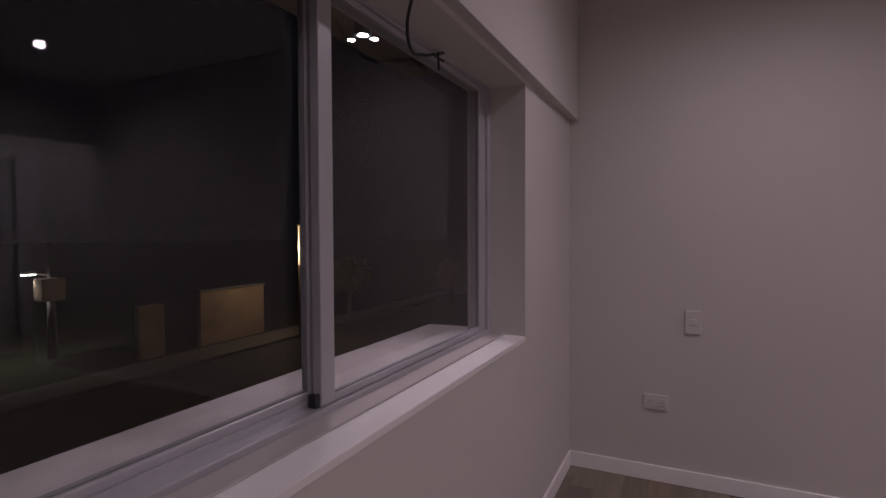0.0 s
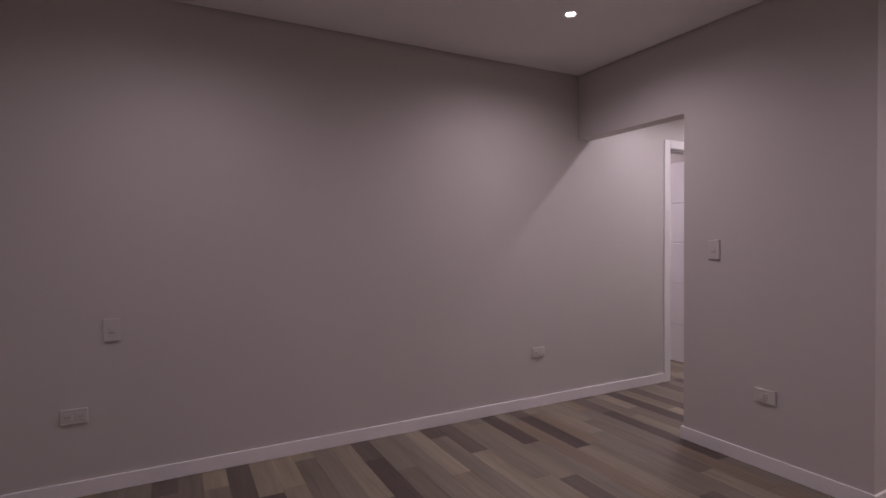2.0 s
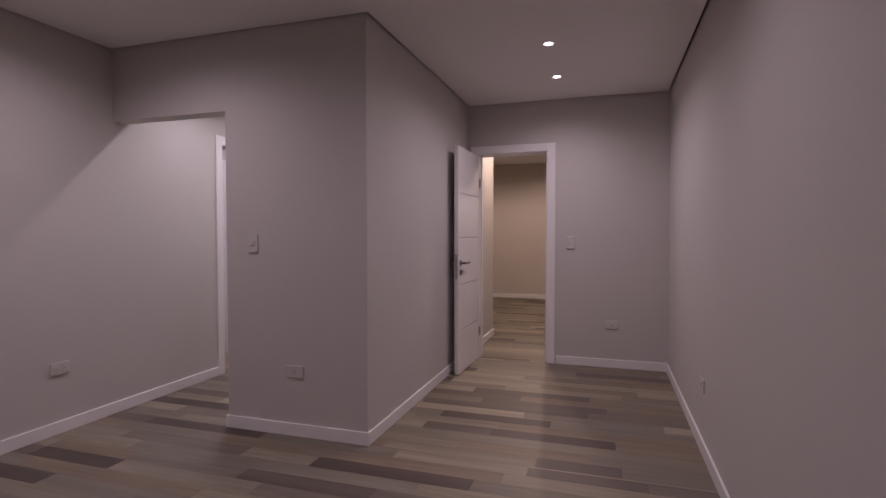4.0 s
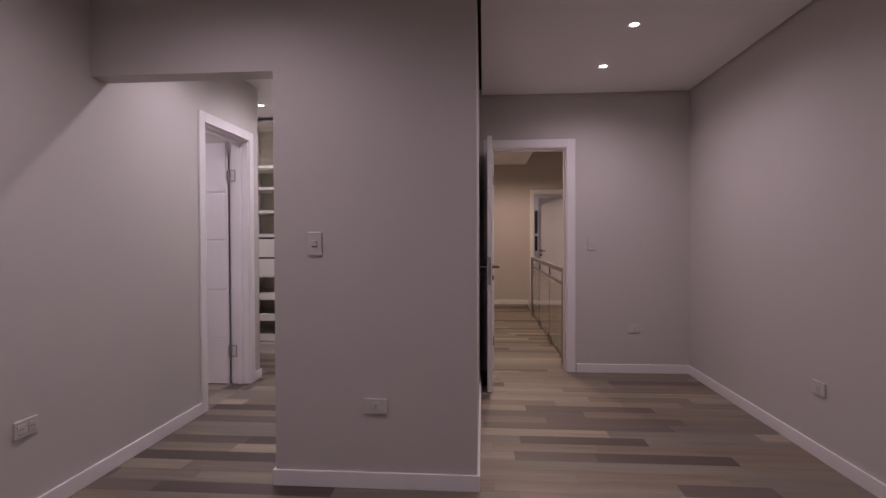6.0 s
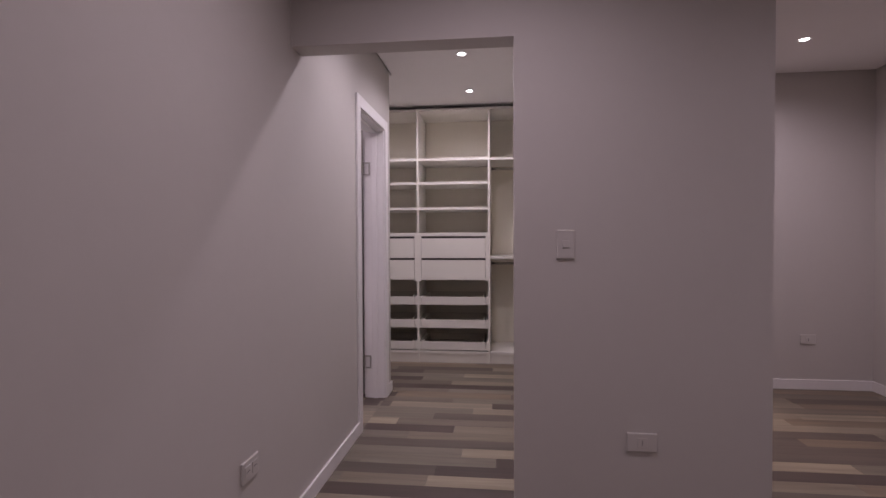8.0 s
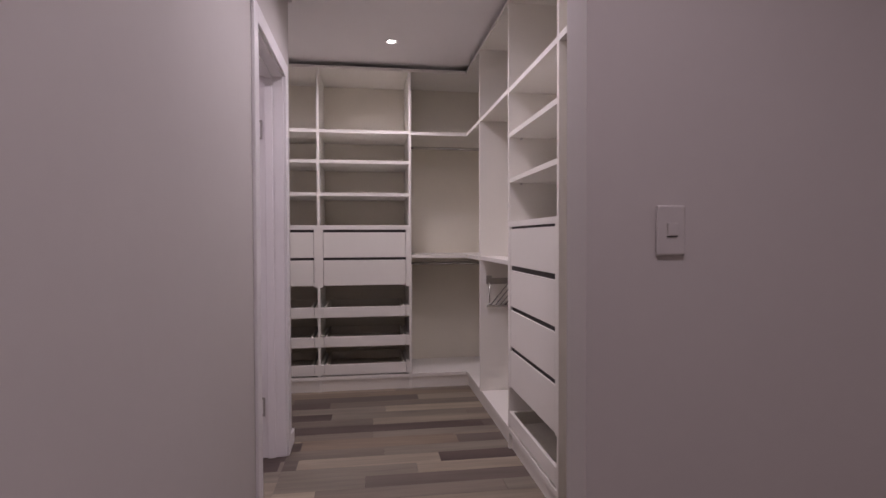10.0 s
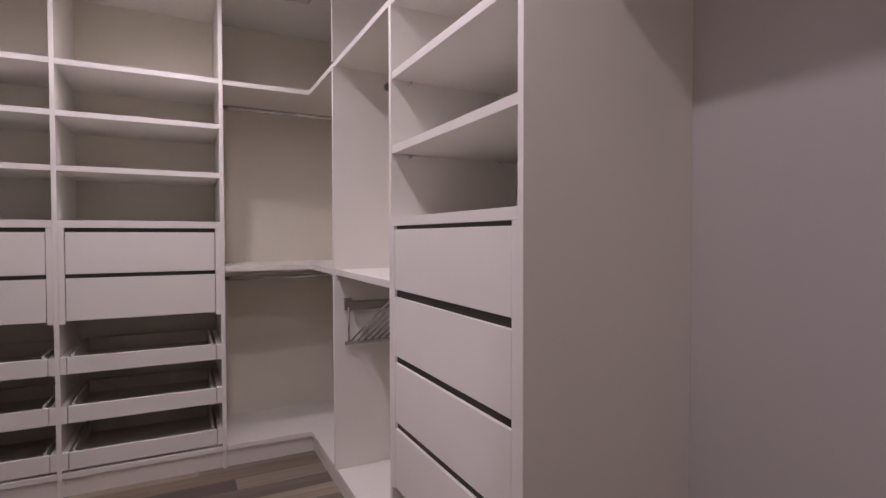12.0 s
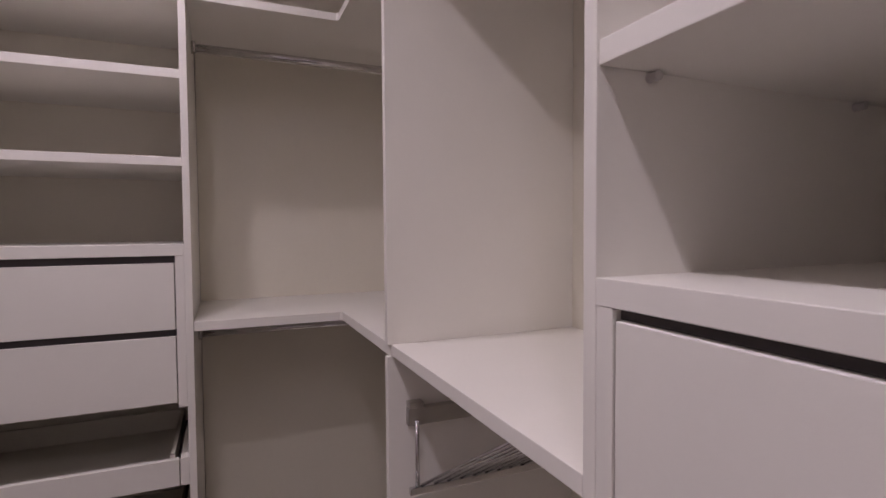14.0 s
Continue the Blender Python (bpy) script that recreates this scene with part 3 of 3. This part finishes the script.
TX0, TX1 = 4.10, 4.88
bay = thing("hanging_unit", "white melamine hanging bay with a wide shelf", "wardrobe", "closet units")
BX0, BX1 = TX1, PX - PT / 2
board("shelf", bay, (BX0, PX, BY + 0.012, FY, 1.032, 1.058))
board("shelf", bay, (BX0, PX, BY + 0.012, FY, 1.992, 2.016))
board("bottom_panel", bay, (BX0, PX, BY + 0.012, FY, 0.092, 0.118))
board("top_panel", bay, (BX0, PX, BY + 0.012, FY, UT - 0.022, UT))
board("back_panel", bay, (BX0, BX1, BY, BY + 0.012, 0.10, UT), BACKING)
board("plinth", bay, (BX0, PX, FY - 0.034, FY - 0.018, 0.0, 0.092))
rod(bay, (BX0, 1.72, 1.93), (BX1, 1.72, 1.93))

tower = thing("drawer_tower", "tall white melamine unit with shelves and four drawers", "wardrobe", "closet units")
# The outer side is coloured a little yellower than the other boards.
board("side_panel", tower, (TX0, TX0 + PT, BY, FY - 0.0015, 0.0, UT), SIDE_TONE, "melamine outer side in a yellower tone")
board("edge_strip", tower, (TX0, TX0 + PT, FY - 0.0015, FY, 0.0, UT), bevel=0.0)
board("side_panel", tower, (TX1 - PT, TX1, BY, FY, 0.0, UT))
A, B = TX0 + PT, TX1 - PT
board("back_panel", tower, (A, B, BY, BY + 0.012, 0.10, UT - 0.022), BACKING)
board("top_panel", tower, (A, B, BY, FY, UT - 0.022, UT))
for z in (2.016, 1.766, 1.516, 1.274):
    t = 0.029 if z < 1.3 else 0.026
    board("shelf", tower, (A, B, BY + 0.012, FY - (0.0 if z < 1.3 else 0.003), z - t, z))
    if z < 1.9 and z > 1.3:
        for px in (A, B):
            for py in (BY + 0.09, FY - 0.07):
                s = 1 if px == A else -1
                bm = bmesh.new()
                add_tube(bm, (px, py, z - t - 0.006), (px + s * 0.014, py, z - t - 0.006), 0.0055, 10)
                part("shelf_peg", bm, PLASTIC, tower, "small pale shelf support")
board("bottom_panel", tower, (A, B, BY + 0.012, FY, 0.092, 0.118))
board("plinth", tower, (A, B, FY - 0.034, FY - 0.018, 0.0, 0.092))
for s0, s1 in ((A, A + 0.024), (B - 0.024, B)):
    board("stile", tower, (s0, s1, FY - 0.45, FY - 0.001, 0.35, 1.247))
for z0, z1, gap in ((1.032, 1.233, 0.014), (0.808, 1.006, 0.026), (0.584, 0.784, 0.024), (0.358, 0.560, 0.024)):
    drawer(tower, "x", A + 0.027, B - 0.027, FY, -1, z0, z1, gap=gap)
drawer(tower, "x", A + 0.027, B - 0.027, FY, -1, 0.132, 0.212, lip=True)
for s0, s1 in ((A, A + 0.024), (B - 0.024, B)):
    board("filler_block", tower, (s0, s1, FY - 0.45, FY - 0.002, 0.132, 0.212))

over = thing("overhead_shelf", "white melamine shelf spanning the niche beside the tower", "shelf", "closet units")
board("shelf", over, (3.322, TX0, BY, FY, 1.989, 2.016))
board("top_panel", over, (3.322, TX0, BY, FY, UT - 0.022, UT))

rack = thing("pull_out_rack", "chromed wire pull-out rack under the wide shelf", "clothes rack")
RX = PX - PT / 2
bm = bmesh.new()
add_box(bm, RX - 0.020, RX, 1.50, 1.945, 0.866, 0.908, bevel=0.003)
part("slide_rail", bm, STEEL, rack, "steel slide rail")
bm = bmesh.new()
add_box(bm, RX - 0.028, RX, 1.908, 1.945, 0.909, 0.924, bevel=0.003)
part("end_cap", bm, STEEL, rack)
for y in (1.925, 1.52):
    bm = bmesh.new()
    add_tube(bm, (RX - 0.022, y, 0.72), (RX - 0.022, y, 0.88), 0.005, 10)
    part("upright", bm, CHROME, rack, smooth=True)
bm = bmesh.new()
add_box(bm, RX - 0.030, RX - 0.016, 1.50, 1.945, 0.705, 0.723, bevel=0.003)
part("lower_rail", bm, CHROME, rack)
for i in range(9):
    y = 1.915 - i * 0.034
    bm = bmesh.new()
    add_tube(bm, (RX - 0.022, y, 0.723), (RX - 0.34, y - 0.075, 0.945), 0.0042, 8)
    part("arm", bm, CHROME, rack, smooth=True)

# ---- far room lamp and eave light ----
# Bathroom and far-room lamps are unseen, added to brighten the door leaves.
spot(4.30, 4.05, 2.57, 30, COOL)
downlight(4.30, 4.05, 2.60, LED, "bathroom downlights")
spot(11.8, 0.2, 2.66, 34, COOL)
downlight(11.8, 0.2, 2.70, LED, "hall downlights")
structure("eave", PLASTER, "plastered eave above the window outside", "eave", (-1.75, -0.781, -0.75, 3.6, 2.36, 2.50))
eave_lamp = thing("eave_spotlight", "black surface-mounted spotlight under the eave, switched on", "outdoor lamp")
bm = bmesh.new()
bmesh.ops.create_cone(bm, cap_ends=False, segments=28, radius1=0.042, radius2=0.034, depth=0.19, matrix=Matrix.Translation((-1.31, 2.39, 2.265)))
part("housing", bm, RUBBER, eave_lamp, "black cylindrical housing", smooth=True)
bm = bmesh.new()
bmesh.ops.create_circle(bm, cap_ends=True, segments=28, radius=0.026, matrix=Matrix.Translation((-1.31, 2.39, 2.172)))
part("lens", bm, LED, eave_lamp, "glowing lens")
# Added emissive lobes imitate the glow around the lens; no lamps there.
for dx, dy in ((-0.050, -0.018), (0.050, 0.018)):
    bm = bmesh.new()
    bmesh.ops.create_uvsphere(bm, u_segments=14, v_segments=8, radius=0.014, matrix=Matrix.Translation((-1.31 + dx, 2.39 + dy, 2.152)) @ Matrix.Diagonal((1.3, 1.3, 0.35, 1)))
    part("glow_lobe", bm, LED, eave_lamp, "added glowing lobe imitating the glow around the lens", smooth=True)
spot(-1.31, 2.39, 2.12, 9, COOL, 120, 0.6)

# ---- railing in the hall ----
rail = thing("glass_railing", "satin steel railing with glass panels along the stairwell", "railing")
RY = 0.44
for x in (5.80, 9.0):
    bm = bmesh.new()
    add_box(bm, x - 0.02, x + 0.02, RY - 0.02, RY + 0.02, 0.0, 0.90, bevel=0.003)
    part("post", bm, RAILSTEEL, rail)
for x in (6.87, 7.93):
    bm = bmesh.new()
    add_box(bm, x - 0.02, x + 0.02, RY - 0.008, RY + 0.008, 0.77, 0.905, bevel=0.002)
    part("spacer", bm, RAILSTEEL, rail)
for z, r in ((0.92, 0.023), (0.785, 0.014)):
    bm = bmesh.new()
    add_box(bm, 5.78, 9.02, RY - r, RY + r, z - r, z + r, bevel=0.004)
    part("handrail" if z > 0.9 else "mid_rail", bm, RAILSTEEL, rail)
for a, b in ((5.80, 6.87), (6.87, 7.93), (7.93, 9.0)):
    p = boxes("pane", RAILGLASS, rail, (a + 0.025, b - 0.005, RY - 0.004, RY + 0.004, 0.09, 0.755))
    p.visible_shadow = False
    for x in (a + 0.10, b - 0.10):
        boxes("glass_clamp", CHROME, rail, (x - 0.02, x + 0.02, RY - 0.012, RY + 0.012, 0.0, 0.11), bevel=0.003)

# Added emissive globe marks a bright spot; no lamp is attached.
wl = thing("wall_globe", "small glowing globe on the wall over the stairwell", "wall lamp")
bm = bmesh.new()
add_tube(bm, (10.498, -0.83, 1.87), (10.47, -0.83, 1.87), 0.05, 20)
part("backplate", bm, STEEL, wl, "round steel backplate")
bm = bmesh.new()
bmesh.ops.create_uvsphere(bm, u_segments=20, v_segments=12, radius=0.06, matrix=Matrix.Translation((10.41, -0.83, 1.87)))
part("globe", bm, glow("globe_glass", (1.0, 0.88, 0.78), 9.0), wl, "glowing white globe", smooth=True)

fw = thing("window_2", "small dark window in the far room", "window", kind="structure")
boxes("window_frame", TRIM, fw, (12.96, 12.999, -0.10, -0.06, 0.9, 1.95), (12.96, 12.999, 0.36, 0.42, 0.9, 1.95), (12.96, 12.999, -0.06, 0.36, 0.9, 0.95),
      (12.96, 12.999, -0.06, 0.36, 1.90, 1.95), (12.96, 12.999, -0.06, 0.36, 1.30, 1.36))
boxes("pane", DARKPLASTIC, fw, (12.985, 12.995, -0.06, 0.36, 0.95, 1.30))
boxes("pane", DARKPLASTIC, fw, (12.985, 12.995, -0.06, 0.36, 1.36, 1.90))

# ---- night outside ----
GZ = -3.2
structure("ground", GRASS, "dark rough grass outside at night", "ground", (-300, -0.79, -300, 300, GZ - 0.2, GZ))
structure("wall_house", PLASTER, "plastered outer wall of the house below the window", "wall", (-0.79, -0.781, -0.75, 3.35, GZ, 0.80))
structure("road", ASPHALT, "dark asphalt street beyond the garden", "road", (-15.0, -9.5, -120, 120, GZ, GZ + 0.03))
structure("pavement", CONCRETE, "pale kerb and pavement along the far side of the street", "pavement", (-16.6, -15.0, -120, 120, GZ, GZ + 0.14))
gw = thing("garden_wall", "lit ochre boundary wall with a dark gate gap", "garden wall")
boxes("wall_panel", PLASTER, gw, (-17.6, -17.35, 14.55, 17.9, GZ, GZ + 2.15), bevel=0.02)
boxes("wall_panel", PLASTER, gw, (-17.6, -17.35, 12.0, 13.0, GZ, GZ + 1.9), bevel=0.02)
boxes("coping", CONCRETE, gw, (-17.65, -17.30, 14.5, 17.95, GZ + 2.15, GZ + 2.23), bevel=0.01)


def street_lamp(x, y, head_z):
    ob = thing("street_lamp", "concrete street light pole with a lit white head", "street lamp")
    bm = bmesh.new()
    bmesh.ops.create_cone(bm, cap_ends=True, segments=14, radius1=0.16, radius2=0.10, depth=head_z + 1.2 - GZ, matrix=Matrix.Translation((x, y, (head_z + 1.2 + GZ) / 2)))
    part("pole", bm, CONCRETE, ob, smooth=True)
    bm = bmesh.new()
    add_tube(bm, (x, y, head_z), (x - 0.1, y - 0.5, head_z + 0.12), 0.03, 10)
    part("arm", bm, STEEL, ob)
    bm = bmesh.new()
    add_box(bm, x + 0.12, x + 0.7, y - 0.62, y + 0.12, head_z - 0.85, head_z - 0.06, bevel=0.04)
    part("transformer_box", bm, PLASTER, ob, "pale box lit by the lamp above")
    bm = bmesh.new()
    add_box(bm, x - 0.22, x + 0.02, y - 0.85, y - 0.45, head_z + 0.08, head_z + 0.17, bevel=0.03)
    part("head", bm, STEEL, ob)
    bm = bmesh.new()
    add_box(bm, x - 0.20, x + 0.0, y - 0.83, y - 0.47, head_z + 0.04, head_z + 0.079)
    part("lens", bm, glow("street_lamp_lens", (1, 0.97, 0.92), 22), ob)
    li = bpy.data.lights.new("street_beam", "SPOT")
    li.energy, li.color, li.spot_size, li.spot_blend, li.shadow_soft_size = 70, (1, 0.93, 0.82), radians(150), 0.6, 0.02
    new("street_beam", li).matrix_world = pose(x - 0.1, y - 0.65, head_z)
    return ob


street_lamp(-20.5, 10.9, -0.2)
# Glowing strip imitates a lit upright edge; the post is added to carry it.
post = thing("amber_strip_post", "dark post with a tall narrow amber glowing strip", "street lamp")
boxes("post", BARK, post, (-14.72, -14.64, 17.21, 17.29, GZ, -0.05), bevel=0.01)
boxes("amber_strip", glow("amber_strip_glow", (1.0, 0.55, 0.24), 0.45), post, (-14.71, -14.65, 17.20, 17.30, -0.05, 1.60), bevel=0.015)
boxes("cap", BARK, post, (-14.74, -14.62, 17.17, 17.33, 1.60, 1.66), bevel=0.01)
# Fill light without a seen source, added for the garden wall and trees.
li = bpy.data.lights.new("garden_fill", "POINT")
li.energy, li.color, li.shadow_soft_size = 90, (1.0, 0.70, 0.40), 0.004
new("garden_fill", li).location = (-14.85, 16.9, 0.7)


def tree(x, y, height, spread, seed):
    rng = random.Random(seed)
    ob = thing("tree", "dark leafy tree beside the street at night", "tree", "street trees")
    bm = bmesh.new()
    bmesh.ops.create_cone(bm, cap_ends=True, segments=9, radius1=0.17, radius2=0.07, depth=height * 0.6, matrix=Matrix.Translation((x, y, GZ + height * 0.3)))
    for i in range(6):
        a = i * 1.05 + rng.random()
        z = GZ + height * rng.uniform(0.4, 0.6)
        add_tube(bm, (x, y, z), (x + math.cos(a) * spread * 0.7, y + math.sin(a) * spread * 0.7, z + height * 0.25), 0.035, 6)
    part("trunk", bm, BARK, ob)
    vs, fs = [], []
    for i in range(1500):
        a, r, h = rng.uniform(0, 6.28), spread * rng.random() ** 0.5, rng.uniform(-0.5, 0.5)
        r *= 1 - abs(h) * 0.9 * rng.uniform(0.5, 1)
        c = Vector((x + r * math.cos(a), y + r * math.sin(a), GZ + height * 0.72 + h * height * 0.55 + 0.2 * math.sin(a * 3)))
        u = Vector((rng.gauss(0, 1), rng.gauss(0, 1), rng.gauss(0, 1))).normalized() * 0.14
        w = Vector((rng.gauss(0, 1), rng.gauss(0, 1), rng.gauss(0, 1))).normalized() * 0.07
        k = len(vs)
        vs += [c - u, c + w, c + u, c - w]
        fs.append((k, k + 1, k + 2, k + 3))
    me = bpy.data.meshes.new("crown")
    me.from_pydata(vs, [], fs)
    me.materials.append(LEAF)
    crown = new("crown", me)
    crown.parent = ob
    tagged(crown, kind="stuff")


tree(-16.9, 23.8, 3.0, 1.3, 3)
tree(-13.8, 30.5, 2.6, 1.0, 4)

# ---- floor planks ----
floor = structure("floor", SUBFLOOR, "laminate floor of mixed tan, grey and brown strips", "floor", (-0.78, 6.74, YS - 0.12, 3.97, -0.10, -0.010))
hall_floor = structure("floor_hall", SUBFLOOR, "laminate floor of mixed strips in the hall", "floor", (6.74, 10.62, 0.40, 4.32, -0.20, -0.010), (5.66, 6.74, 0.40, YB, -0.20, -0.1))
PW, GAP = 0.119, 0.0004
shared = {}
rng = random.Random(11)


def plank_mesh(w, l):
    key = (round(w, 3), round(l, 3))
    if key not in shared:
        bm = bmesh.new()
        add_box(bm, -key[0] / 2 + GAP, key[0] / 2 - GAP, -key[1] / 2 + GAP, key[1] / 2 - GAP, -0.008, 0)
        shared[key] = mesh_of("plank", bm, PLANK)
    return shared[key]


def lay(x0, x1, y0, y1, parent, joined=None):
    row = math.floor(x0 / PW)
    while row * PW < x1 - 1e-4:
        a, b = max(row * PW, x0), min((row + 1) * PW, x1)
        r = random.Random(row * 7 + 3)
        y = y0 - r.uniform(0.0, 0.8)
        while y < y1:
            l = r.choice((0.45, 0.60, 0.75, 0.90, 0.90, 1.20))
            p, q = max(y, y0), min(y + l, y1)
            if q - p > 0.02 and b - a > 0.004:
                if joined is not None:
                    add_box(joined, a + GAP, b - GAP, p + GAP, q - GAP, -0.008, 0)
                else:
                    ob = new("plank", plank_mesh(b - a, q - p))
                    ob.location = ((a + b) / 2, (p + q) / 2, 0)
                    ob.parent = parent
            y += l
        row += 1


lay(XW, XB, YS, YN, floor)
lay(XB, XE, YS, YB, floor)
lay(XB, 3.32, YP, YN, floor)
lay(3.32, 5.14, 1.457, YN, floor)
lay(5.14, 6.14, 1.94, 3.85, floor)
bath = bmesh.new()
lay(4.262, 4.938, YN, 3.35, None, bath)
lay(3.5, 5.02, 3.35, 5.1, None, bath)
tagged(part("plank_field", bath, PLANK, bath_floor), kind="stuff")
far = bmesh.new()
lay(XE, 5.66, 0.467, 1.133, None, far)
lay(5.66, 6.74, 0.42, YB, None, far)
lay(6.74, 10.5, 0.42, 4.2, None, far)
tagged(part("plank_field", far, PLANK, hall_floor), kind="stuff")
